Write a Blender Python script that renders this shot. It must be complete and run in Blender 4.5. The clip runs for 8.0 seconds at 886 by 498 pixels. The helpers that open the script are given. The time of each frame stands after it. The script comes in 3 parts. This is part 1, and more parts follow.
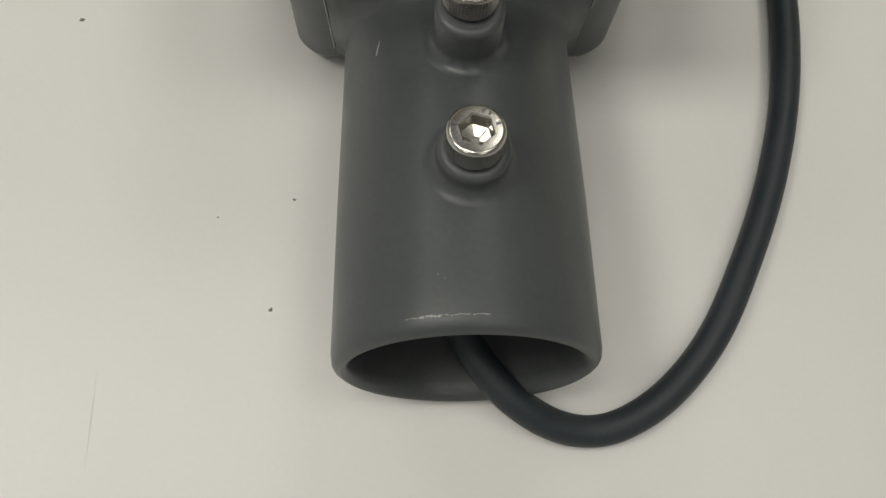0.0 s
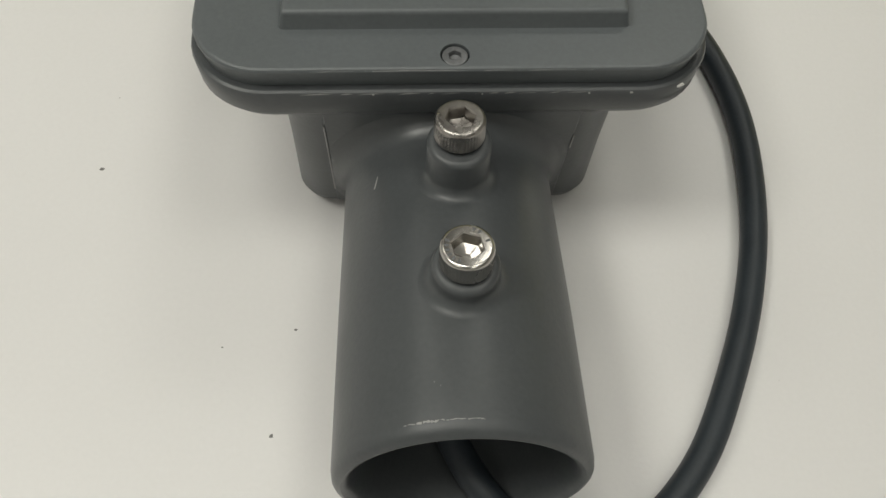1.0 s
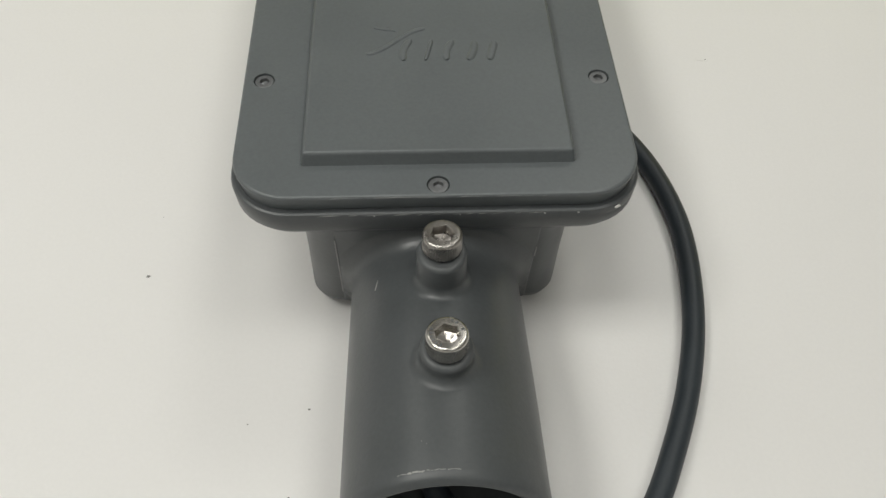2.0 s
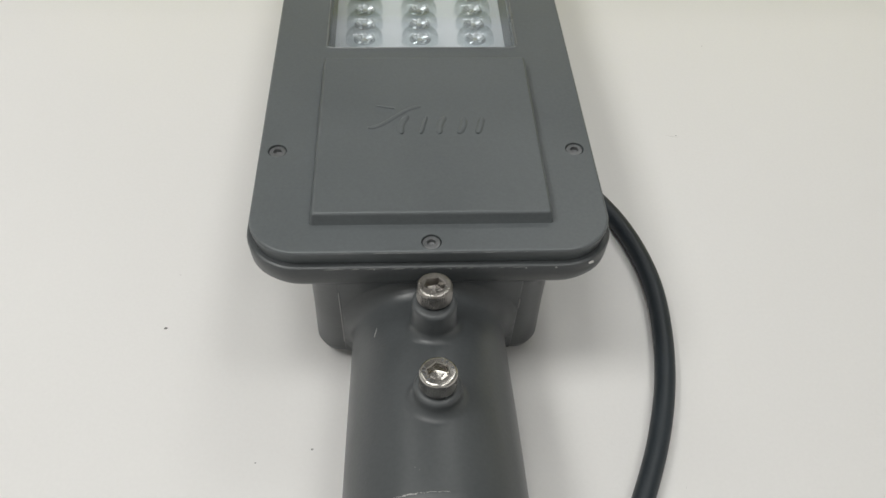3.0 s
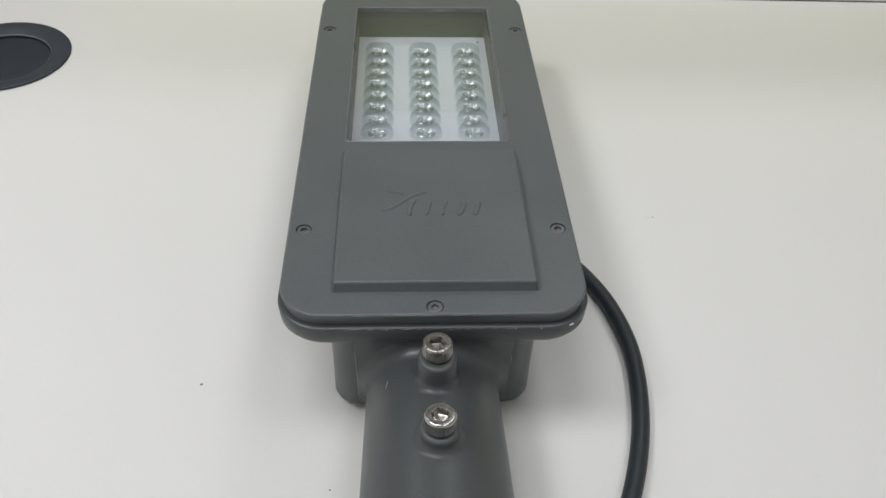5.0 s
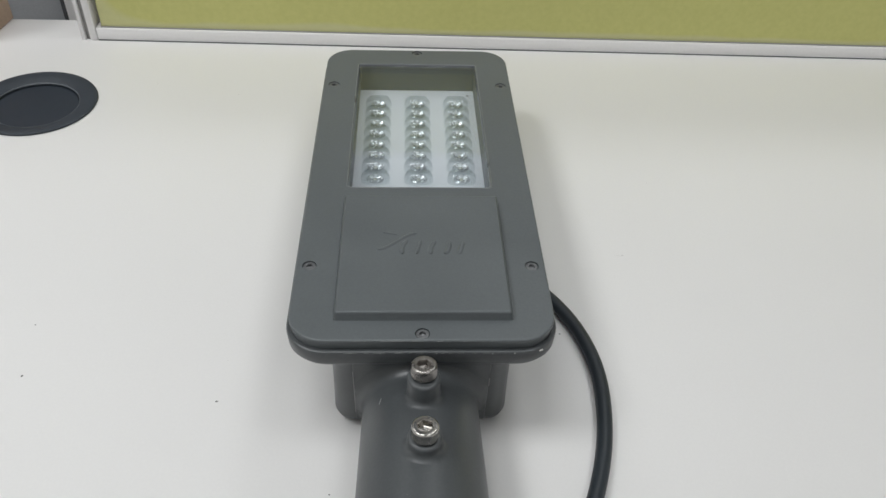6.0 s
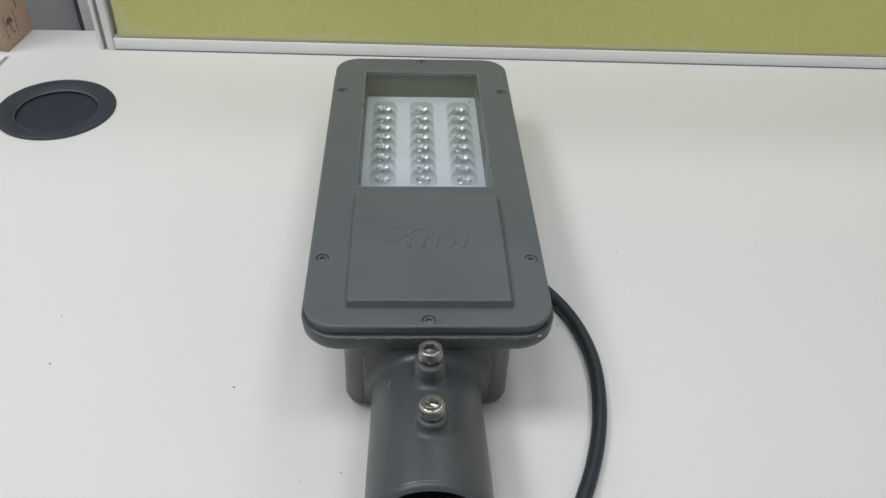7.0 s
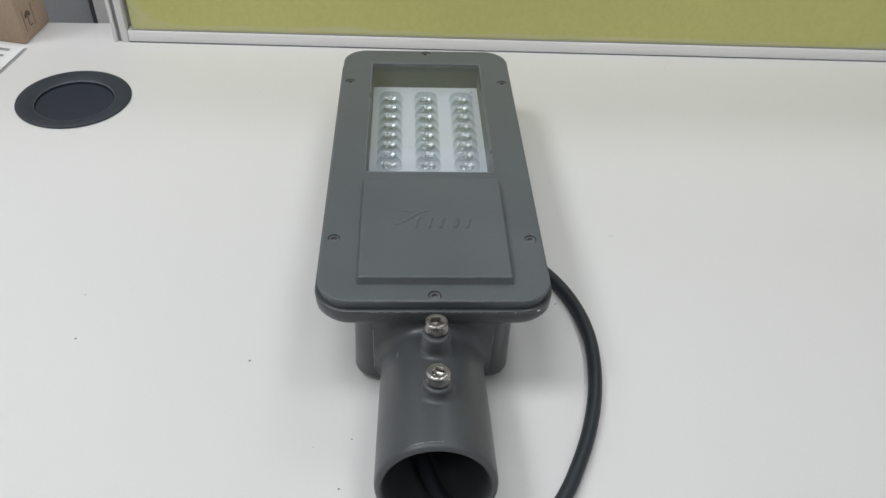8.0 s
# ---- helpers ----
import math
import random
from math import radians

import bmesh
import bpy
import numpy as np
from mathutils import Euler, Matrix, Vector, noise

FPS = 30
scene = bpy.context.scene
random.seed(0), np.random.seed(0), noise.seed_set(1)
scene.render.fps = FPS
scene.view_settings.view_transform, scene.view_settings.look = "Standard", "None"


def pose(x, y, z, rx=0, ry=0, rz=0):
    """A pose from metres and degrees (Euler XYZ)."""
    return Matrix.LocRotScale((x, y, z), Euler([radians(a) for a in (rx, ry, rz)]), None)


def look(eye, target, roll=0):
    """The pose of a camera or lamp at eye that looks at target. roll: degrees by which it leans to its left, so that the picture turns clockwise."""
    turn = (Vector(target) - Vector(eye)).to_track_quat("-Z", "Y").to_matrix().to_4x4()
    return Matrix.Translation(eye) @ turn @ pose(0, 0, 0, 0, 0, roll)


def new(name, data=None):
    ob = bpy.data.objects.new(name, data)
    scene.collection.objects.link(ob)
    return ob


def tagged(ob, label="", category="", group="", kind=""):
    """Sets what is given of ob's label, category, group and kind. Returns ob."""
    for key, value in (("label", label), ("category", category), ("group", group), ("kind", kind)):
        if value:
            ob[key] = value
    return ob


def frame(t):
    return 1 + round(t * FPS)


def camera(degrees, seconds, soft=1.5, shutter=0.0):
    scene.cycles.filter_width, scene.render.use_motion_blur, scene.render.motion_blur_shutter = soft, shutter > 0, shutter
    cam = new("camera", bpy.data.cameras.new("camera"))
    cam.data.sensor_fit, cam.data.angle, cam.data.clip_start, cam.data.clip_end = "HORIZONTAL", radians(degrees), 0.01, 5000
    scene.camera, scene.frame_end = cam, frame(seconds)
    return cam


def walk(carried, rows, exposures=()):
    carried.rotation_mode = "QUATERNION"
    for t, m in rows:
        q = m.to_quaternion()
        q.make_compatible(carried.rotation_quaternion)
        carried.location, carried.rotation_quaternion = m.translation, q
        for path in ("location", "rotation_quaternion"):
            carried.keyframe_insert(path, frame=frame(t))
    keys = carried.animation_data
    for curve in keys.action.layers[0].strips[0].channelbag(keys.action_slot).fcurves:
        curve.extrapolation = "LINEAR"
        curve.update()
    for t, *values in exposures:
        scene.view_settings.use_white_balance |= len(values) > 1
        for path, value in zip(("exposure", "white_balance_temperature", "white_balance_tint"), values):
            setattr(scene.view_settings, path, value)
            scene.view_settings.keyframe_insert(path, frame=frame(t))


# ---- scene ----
cam = camera(54.7, 8.0)
PATH = [
    (0, (-0.01112, 0.02014, 0.20668), (0.05915, 0.56813, -1.71550), 6.43),
    (0.25, (-0.01122, 0.01725, 0.20690), (0.06130, 0.64200, -1.69000), 5.40),
    (0.5, (-0.01131, 0.01436, 0.20756), (0.06345, 0.74910, -1.65109), 4.54),
    (0.75, (-0.01155, 0.01050, 0.20990), (0.07300, 0.84700, -1.60400), 4.20),
    (1, (-0.01190, 0.00618, 0.21348), (0.07900, 0.91882, -1.56383), 3.99),
    (1.5, (-0.00984, -0.00697, 0.23139), (0.07764, 1.01077, -1.48807), 3.12),
    (2, (-0.00946, -0.02011, 0.25369), (0.07758, 1.10573, -1.39704), 2.45),
    (2.2, (-0.00921, -0.02459, 0.25728), (0.08289, 1.13832, -1.36711), 2.76),
    (3.3, (-0.01079, -0.04995, 0.27866), (0.08919, 1.24407, -1.24301), 2.64),
    (3.5, (-0.01199, -0.05443, 0.28207), (0.08650, 1.25494, -1.22652), 2.44),
    (4, (-0.01396, -0.06780, 0.29475), (0.08753, 1.28584, -1.17405), 2.48),
    (4.2, (-0.01401, -0.07279, 0.29789), (0.08610, 1.30384, -1.14948), 2.38),
    (5.3, (-0.00810, -0.08441, 0.31647), (0.07850, 1.32994, -1.09494), 2.28),
    (5.5, (-0.00628, -0.09204, 0.32681), (0.08486, 1.33251, -1.07403), 2.61),
    (6, (-0.00802, -0.11237, 0.34319), (0.08281, 1.34373, -1.02484), 2.61),
    (6.5, (-0.00941, -0.12657, 0.35191), (0.08215, 1.34414, -1.00035), 2.60),
    (7, (-0.01184, -0.13799, 0.35453), (0.08078, 1.33789, -0.99202), 2.64),
    (7.5, (-0.01336, -0.14969, 0.35911), (0.07707, 1.32585, -0.98797), 2.54),
    (8, (-0.01585, -0.16159, 0.36652), (0.07863, 1.30500, -0.99002), 2.75),
]

EXPOSURES = [(0.0, -0.36, 6800, 4), (1.0, -0.18, 6740, 4.5), (2.0, -0.05, 6560, 5.5), (3.5, -0.01, 6340, 8), (5.5, -0.07, 6180, 8.5), (6.2, -0.06, 6130, 7.5), (8.0, -0.06, 6070, 8)]
walk(cam, [(t, look(eye, target, roll)) for t, eye, target, roll in PATH], EXPOSURES)

# ---- light: an office ceiling with panel lamps ----
world = bpy.data.worlds.new("world")
scene.world = world
world.use_nodes = True
world.node_tree.nodes["Background"].inputs["Color"].default_value = (0.80, 0.86, 1.0, 1)
world.node_tree.nodes["Background"].inputs["Strength"].default_value = 0.05

CEILING_Z, FLOOR_Z = 1.95, -0.74
# x, y, watts of each ceiling panel
PANELS = [(-1.15, 0.12, 14.0), (-0.30, 0.12, 6.5), (0.65, 0.12, 3.6), (-1.15, 1.50, 4.0), (0.65, 1.50, 5.0), (-1.15, -1.10, 3.0), (0.65, -1.10, 3.0)]
PANEL_COLOUR = (1.0, 0.975, 0.94)


# ---- materials ----
def material(name, base, rough=0.5, metal=0.0, spread=0.15, grain=400.0, blotch=12.0, bump=0.0, bump_scale=None, rough_spread=0.08, second=None, spec=0.5, coat=0.0):
    """A surface with variation at two scales, fine relief and uneven gloss."""
    m = bpy.data.materials.new(name)
    m.use_nodes = True
    nt = m.node_tree
    b = nt.nodes["Principled BSDF"]
    b.inputs["Metallic"].default_value = metal
    b.inputs["Specular IOR Level"].default_value = spec
    b.inputs["Coat Weight"].default_value = coat
    tc = nt.nodes.new("ShaderNodeTexCoord")
    fine = nt.nodes.new("ShaderNodeTexNoise")
    fine.inputs["Scale"].default_value = grain
    fine.inputs["Detail"].default_value = 3
    big = nt.nodes.new("ShaderNodeTexNoise")
    big.inputs["Scale"].default_value = blotch
    big.inputs["Detail"].default_value = 4
    for n in (fine, big):
        nt.links.new(tc.outputs["Object"], n.inputs["Vector"])
    mix = nt.nodes.new("ShaderNodeMath")
    mix.operation = "ADD"
    nt.links.new(fine.outputs["Fac"], mix.inputs[0])
    nt.links.new(big.outputs["Fac"], mix.inputs[1])
    ramp = nt.nodes.new("ShaderNodeMapRange")
    ramp.inputs["From Min"].default_value = 0.6
    ramp.inputs["From Max"].default_value = 1.4
    nt.links.new(mix.outputs[0], ramp.inputs["Value"])
    col = nt.nodes.new("ShaderNodeMix")
    col.data_type = "RGBA"
    lo = [c * (1 - spread) for c in base] if second is None else list(second)
    hi = [min(1, c * (1 + spread)) for c in base]
    col.inputs["A"].default_value = (*lo, 1)
    col.inputs["B"].default_value = (*hi, 1)
    nt.links.new(ramp.outputs["Result"], col.inputs["Factor"])
    nt.links.new(col.outputs["Result"], b.inputs["Base Color"])
    rr = nt.nodes.new("ShaderNodeMapRange")
    rr.inputs["From Min"].default_value = 0.3
    rr.inputs["From Max"].default_value = 0.7
    rr.inputs["To Min"].default_value = max(0.02, rough - rough_spread)
    rr.inputs["To Max"].default_value = min(1, rough + rough_spread)
    nt.links.new(big.outputs["Fac"], rr.inputs["Value"])
    nt.links.new(rr.outputs["Result"], b.inputs["Roughness"])
    if bump:
        relief = nt.nodes.new("ShaderNodeTexNoise")
        relief.inputs["Scale"].default_value = bump_scale or grain
        relief.inputs["Detail"].default_value = 2
        nt.links.new(tc.outputs["Object"], relief.inputs["Vector"])
        bp = nt.nodes.new("ShaderNodeBump")
        bp.inputs["Strength"].default_value = 1.0
        bp.inputs["Distance"].default_value = bump
        nt.links.new(relief.outputs["Fac"], bp.inputs["Height"])
        nt.links.new(bp.outputs["Normal"], b.inputs["Normal"])
    return m


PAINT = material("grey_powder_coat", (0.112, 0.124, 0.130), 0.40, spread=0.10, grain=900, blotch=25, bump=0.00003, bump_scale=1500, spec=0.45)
# Same coat as PAINT, its colour darkened for shade on the casting.
CAST = material("grey_powder_coat_shaded", (0.069, 0.075, 0.079), 0.37, spread=0.12, grain=800, blotch=30, bump=0.00004, bump_scale=900, spec=0.5)
# Pale metal for real scuffs and for highlights painted on edges.
BARE_AND_GLINT = material("bare_metal_and_glint", (0.36, 0.355, 0.35), 0.45, spread=0.25, grain=3000, blotch=400)
STEEL = material("stainless_steel", (0.55, 0.53, 0.50), 0.23, metal=1.0, spread=0.12, grain=900, blotch=120, bump=0.00001, bump_scale=2500)
DULL_STEEL = material("dull_steel", (0.38, 0.36, 0.34), 0.30, metal=1.0, spread=0.2, grain=900, blotch=150, bump=0.00004, bump_scale=2500)
SCREW_GREY = material("blackened_screw", (0.17, 0.175, 0.18), 0.35, metal=0.4, spread=0.2, grain=1500, blotch=200)
RUBBER = material("black_cable_rubber", (0.022, 0.029, 0.036), 0.50, spread=0.2, grain=1200, blotch=60, bump=0.00005, bump_scale=1200)
DARK = material("dark_gasket_rubber", (0.012, 0.012, 0.012), 0.6, spread=0.2)
LAMINATE = material("white_desk_laminate", (0.765, 0.754, 0.746), 0.40, spread=0.018, grain=700, blotch=5, bump=0.00003, bump_scale=900, rough_spread=0.05)
PLASTIC = material("black_plastic", (0.030, 0.038, 0.050), 0.55, spread=0.2, grain=1500, blotch=50, bump=0.00004, bump_scale=2000)
INSERT = material("blue_black_plastic", (0.024, 0.031, 0.043), 0.5, spread=0.15, grain=1500, blotch=40, spec=0.35)
PLASTIC_GLINT = material("plastic_edge_glint", (0.16, 0.175, 0.195), 0.35, spread=0.2, grain=1500, blotch=90)
BOARD = material("white_solder_mask", (0.83, 0.88, 0.90), 0.40, spread=0.03, grain=900, blotch=60)
MIRROR = material("silver_sparkle", (0.80, 0.83, 0.84), 0.24, metal=0.45, spread=0.05, grain=2000, blotch=500, rough_spread=0.03)
CHIP = material("phosphor_yellow", (0.72, 0.72, 0.62), 0.5, spread=0.1, grain=2500, blotch=400)
ALU = material("white_powder_aluminium", (0.90, 0.885, 0.89), 0.35, spread=0.03, grain=500, blotch=9, rough_spread=0.06)
CARD = material("brown_cardboard", (0.49, 0.365, 0.265), 0.8, spread=0.12, grain=350, blotch=18, bump=0.0001, bump_scale=300)
INK = material("dark_print", (0.15, 0.10, 0.07), 0.7, spread=0.2)
GREY_INK = material("grey_print", (0.30, 0.30, 0.31), 0.7, spread=0.2)
# Lighter grey: painted highlight on the window lip, and small scuffs on the tube.
EDGE = material("edge_highlight_and_scuff_paint", (0.17, 0.178, 0.185), 0.32, metal=0.1, spread=0.1, grain=800, blotch=60)
PAPER_WHITE = material("exposed_primer", (0.66, 0.65, 0.63), 0.6, spread=0.1, grain=2000, blotch=300)
PAPER = material("white_paper", (0.80, 0.80, 0.80), 0.75, spread=0.02, grain=900, blotch=20)
GREY_FABRIC = material("grey_fabric", (0.50, 0.515, 0.54), 0.9, spread=0.12, grain=900, blotch=10, bump=0.0002, bump_scale=1200)
SLATE = material("dark_slate_trim", (0.085, 0.088, 0.095), 0.5, spread=0.15)
WALLPAINT = material("wall_paint", (0.82, 0.81, 0.79), 0.8, spread=0.03, grain=120, blotch=2, bump=0.0003, bump_scale=150)
GROOVE = material("grey_profile_groove", (0.30, 0.295, 0.29), 0.5, spread=0.1)
CEILPAINT = material("ceiling_tile", (0.50, 0.50, 0.495), 0.9, spread=0.03, grain=90, blotch=2)
CARPET = material("grey_carpet", (0.24, 0.24, 0.25), 0.95, spread=0.3, grain=250, blotch=5, bump=0.002, bump_scale=250)
SPECK = material("dark_dust", (0.20, 0.195, 0.19), 0.9, spread=0.3, grain=2500, blotch=300)
SCRATCH = material("pale_scratch", (0.62, 0.61, 0.59), 0.6, spread=0.05)


def thin_glass(name, tint, edge=0.85):
    """A thin pane: see-through, with gloss by Fresnel."""
    m = bpy.data.materials.new(name)
    m.use_nodes = True
    nt = m.node_tree
    nt.nodes.remove(nt.nodes["Principled BSDF"])
    see = nt.nodes.new("ShaderNodeBsdfTransparent")
    see.inputs["Color"].default_value = (*tint, 1)
    gloss = nt.nodes.new("ShaderNodeBsdfGlossy")
    gloss.inputs["Roughness"].default_value = 0.02
    fr = nt.nodes.new("ShaderNodeLayerWeight")
    fr.inputs["Blend"].default_value = 0.5
    power = nt.nodes.new("ShaderNodeMath")
    power.operation, power.inputs[1].default_value = "POWER", 5.0
    nt.links.new(fr.outputs["Facing"], power.inputs[0])
    fac = nt.nodes.new("ShaderNodeMath")
    fac.operation, fac.inputs[1].default_value, fac.inputs[2].default_value = "MULTIPLY_ADD", edge, 0.08
    nt.links.new(power.outputs[0], fac.inputs[0])
    mix = nt.nodes.new("ShaderNodeMixShader")
    nt.links.new(fac.outputs[0], mix.inputs["Fac"])
    nt.links.new(see.outputs["BSDF"], mix.inputs[1])
    nt.links.new(gloss.outputs["BSDF"], mix.inputs[2])
    nt.links.new(mix.outputs["Shader"], nt.nodes["Material Output"].inputs["Surface"])
    return m


WELL = material("grey_well_frame", (0.125, 0.143, 0.155), 0.45, spread=0.06, grain=700, blotch=40)
GLASS = thin_glass("window_glass", (0.965, 0.97, 0.98))
LENS = thin_glass("clear_lens_plastic", (0.87, 0.895, 0.90), 0.45)


def green_panel():
    """Lime film on board: soft mottling, a pale worn margin above the bottom rail."""
    m = material("lime_green_film", (0.63, 0.615, 0.225), 0.5, spread=0.05, grain=260, blotch=7, bump=0.00008, bump_scale=700, second=(0.585, 0.58, 0.20))
    nt = m.node_tree
    b = nt.nodes["Principled BSDF"]
    old = b.inputs["Base Color"].links[0].from_socket
    tc = nt.nodes.new("ShaderNodeTexCoord")
    sep = nt.nodes.new("ShaderNodeSeparateXYZ")
    nt.links.new(tc.outputs["Object"], sep.inputs[0])
    wob = nt.nodes.new("ShaderNodeTexNoise")
    wob.inputs["Scale"].default_value = 9
    nt.links.new(tc.outputs["Object"], wob.inputs["Vector"])
    edge = nt.nodes.new("ShaderNodeMath")
    edge.operation = "MULTIPLY_ADD"
    edge.inputs[1].default_value = -0.014
    nt.links.new(wob.outputs["Fac"], edge.inputs[0])
    nt.links.new(sep.outputs["Z"], edge.inputs[2])
    mr = nt.nodes.new("ShaderNodeMapRange")
    mr.inputs["From Min"].default_value = 0.0065
    mr.inputs["From Max"].default_value = 0.0095
    mr.inputs["To Min"].default_value = 0.55
    mr.inputs["To Max"].default_value = 0.0
    nt.links.new(edge.outputs[0], mr.inputs["Value"])
    # the film has lifted in a curve at the lower corner by the post
    near = nt.nodes.new("ShaderNodeMath")
    near.operation, near.inputs[1].default_value = "SUBTRACT", 0.002
    low = nt.nodes.new("ShaderNodeMath")
    low.operation, low.inputs[1].default_value = "SUBTRACT", 0.010
    curve = nt.nodes.new("ShaderNodeMath")
    curve.operation = "MULTIPLY"
    nt.links.new(sep.outputs["X"], near.inputs[0])
    nt.links.new(sep.outputs["Z"], low.inputs[0])
    nt.links.new(near.outputs[0], curve.inputs[0])
    nt.links.new(low.outputs[0], curve.inputs[1])
    corner = nt.nodes.new("ShaderNodeMapRange")
    corner.inputs["From Min"].default_value = 0.00015
    corner.inputs["From Max"].default_value = 0.00030
    corner.inputs["To Min"].default_value = 0.42
    corner.inputs["To Max"].default_value = 0.0
    nt.links.new(curve.outputs[0], corner.inputs["Value"])
    worn = nt.nodes.new("ShaderNodeMath")
    worn.operation = "MAXIMUM"
    nt.links.new(mr.outputs["Result"], worn.inputs[0])
    nt.links.new(corner.outputs["Result"], worn.inputs[1])
    mix = nt.nodes.new("ShaderNodeMix")
    mix.data_type = "RGBA"
    nt.links.new(worn.outputs[0], mix.inputs["Factor"])
    nt.links.new(old, mix.inputs["A"])
    mix.inputs["B"].default_value = (0.66, 0.65, 0.42, 1)
    nt.links.new(mix.outputs["Result"], b.inputs["Base Color"])
    return m


GREEN = green_panel()


# ---- mesh helpers ----
def soften(me, angle):
    """Smooth shading up to an angle; broad flat faces stay flat."""
    me.shade_smooth()
    me.set_sharp_from_angle(angle=radians(angle))
    for f in me.polygons:
        if len(f.vertices) > 4 or (abs(f.normal.z) > 0.99 and f.area > 2e-5):
            f.use_smooth = False


def finish(name, bm, mat, parent=None, label="", smooth=40, shift=(0, 0, 0)):
    bmesh.ops.recalc_face_normals(bm, faces=bm.faces)
    if shift != (0, 0, 0):
        bmesh.ops.translate(bm, verts=bm.verts, vec=shift)
    me = bpy.data.meshes.new(name)
    bm.to_mesh(me)
    bm.free()
    me.materials.append(mat)
    if smooth:
        soften(me, smooth)
    ob = new(name, me)
    if parent:
        ob.parent = parent
    if label:
        ob["label"] = label
    return ob


def part(name, bm, mat, parent, label="", smooth=40):
    return finish(name, bm, mat, parent, label, smooth)


def outline(x0, x1, y0, y1, r, n=8):
    """A rounded rectangle, anticlockwise."""
    pts = []
    for cx, cy, a in ((x1 - r, y0 + r, -90), (x1 - r, y1 - r, 0), (x0 + r, y1 - r, 90), (x0 + r, y0 + r, 180)):
        for i in range(n + 1):
            t = radians(a + 90 * i / n)
            pts.append((cx + r * math.cos(t), cy + r * math.sin(t)))
    return pts


def loft(bm, sections, cap=True):
    """Joins outlines of equal length, each given as a list of (x, y, z)."""
    rings = [[bm.verts.new(p) for p in sec] for sec in sections]
    n = len(rings[0])
    for a, b in zip(rings, rings[1:]):
        for i in range(n):
            bm.faces.new((a[i], a[(i + 1) % n], b[(i + 1) % n], b[i]))
    if cap:
        bm.faces.new(rings[0][::-1])
        bm.faces.new(rings[-1])
    return bm


def slab(x0, x1, y0, y1, z0, z1, r=0.002, edge=0.0006, n=5):
    """A plate with rounded corners and softened edges."""
    bm = bmesh.new()
    edge = min(edge, (z1 - z0) * 0.45)
    rr = max(r, edge * 1.05)
    secs = []
    for z, e in ((z0, edge), (z0 + edge * 0.3, edge * 0.3), (z0 + edge, 0), (z1 - edge, 0), (z1 - edge * 0.3, edge * 0.3), (z1, edge)):
        secs.append([(x, y, z) for x, y in outline(x0 + e, x1 - e, y0 + e, y1 - e, max(rr - e, 0.00005), n)])
    return loft(bm, secs)


def turned(profile, n=40, centre=(0, 0, 0), axis="Z", closed=False, bm=None):
    """A turned body: profile of (radius, height) along the axis."""
    bm = bm or bmesh.new()
    secs = []
    for r, h in profile:
        ring = []
        for i in range(n):
            a = 2 * math.pi * i / n
            x, y = r * math.cos(a), r * math.sin(a)
            p = (x, y, h) if axis == "Z" else (x, h, y)
            ring.append(tuple(c + d for c, d in zip(p, centre)))
        secs.append(ring)
    if closed:
        secs.append(secs[0])
        rings = [[bm.verts.new(p) for p in s] for s in secs[:-1]]
        rings.append(rings[0])
        for a, b in zip(rings, rings[1:]):
            for i in range(n):
                bm.faces.new((a[i], a[(i + 1) % n], b[(i + 1) % n], b[i]))
        return bm
    return loft(bm, secs)


def carve(ob, cutters):
    """Cuts closed bodies out of a mesh object for good."""
    made = []
    for bm in cutters:
        bmesh.ops.recalc_face_normals(bm, faces=bm.faces)
        me = bpy.data.meshes.new("cutter")
        bm.to_mesh(me)
        bm.free()
        me.materials.append(ob.data.materials[0])
        c = new("cutter", me)
        bpy.context.view_layer.update()
        c.matrix_world = ob.matrix_world
        made.append(c)
        mod = ob.modifiers.new("cut", "BOOLEAN")
        mod.operation, mod.object, mod.solver = "DIFFERENCE", c, "EXACT"
    bpy.context.view_layer.update()
    dep = bpy.context.evaluated_depsgraph_get()
    me = bpy.data.meshes.new_from_object(ob.evaluated_get(dep))
    ob.modifiers.clear()
    old = ob.data
    ob.data = me
    bpy.data.meshes.remove(old)
    soften(me, 35)
    for c in made:
        data = c.data
        bpy.data.objects.remove(c)
        bpy.data.meshes.remove(data)


def empty(name, m, label, category, group=""):
    ob = new(name)
    ob.empty_display_size = 0.02
    ob.matrix_basis = m
    return tagged(ob, label, category, group)


def tube(name, points, radius, mat, parent=None, res=6):
    fine = []
    ext = [points[0]] + list(points) + [points[-1]]
    for a, b, c, d in zip(ext, ext[1:], ext[2:], ext[3:]):
        a, b, c, d = (Vector(q) for q in (a, b, c, d))
        for k in range(4):
            t = k / 4
            fine.append(0.5 * (2 * b + (c - a) * t + (2 * a - 5 * b + 4 * c - d) * t * t + (3 * b - a - 3 * c + d) * t ** 3))
    points = fine + [Vector(points[-1])]
    cu = bpy.data.curves.new(name, "CURVE")
    cu.dimensions, cu.bevel_depth, cu.bevel_resolution, cu.resolution_u, cu.use_fill_caps = "3D", radius, res, 3, True
    sp = cu.splines.new("NURBS")
    sp.points.add(len(points) - 1)
    for p, c in zip(sp.points, points):
        p.co = (*c, 1)
    sp.use_endpoint_u, sp.order_u = True, 4
    cu.materials.append(mat)
    ob = new(name, cu)
    if parent:
        ob.parent = parent
    return ob


# ---- the room ----
RX0, RX1, RY0, RY1 = -2.3, 2.4, -2.2, 2.8


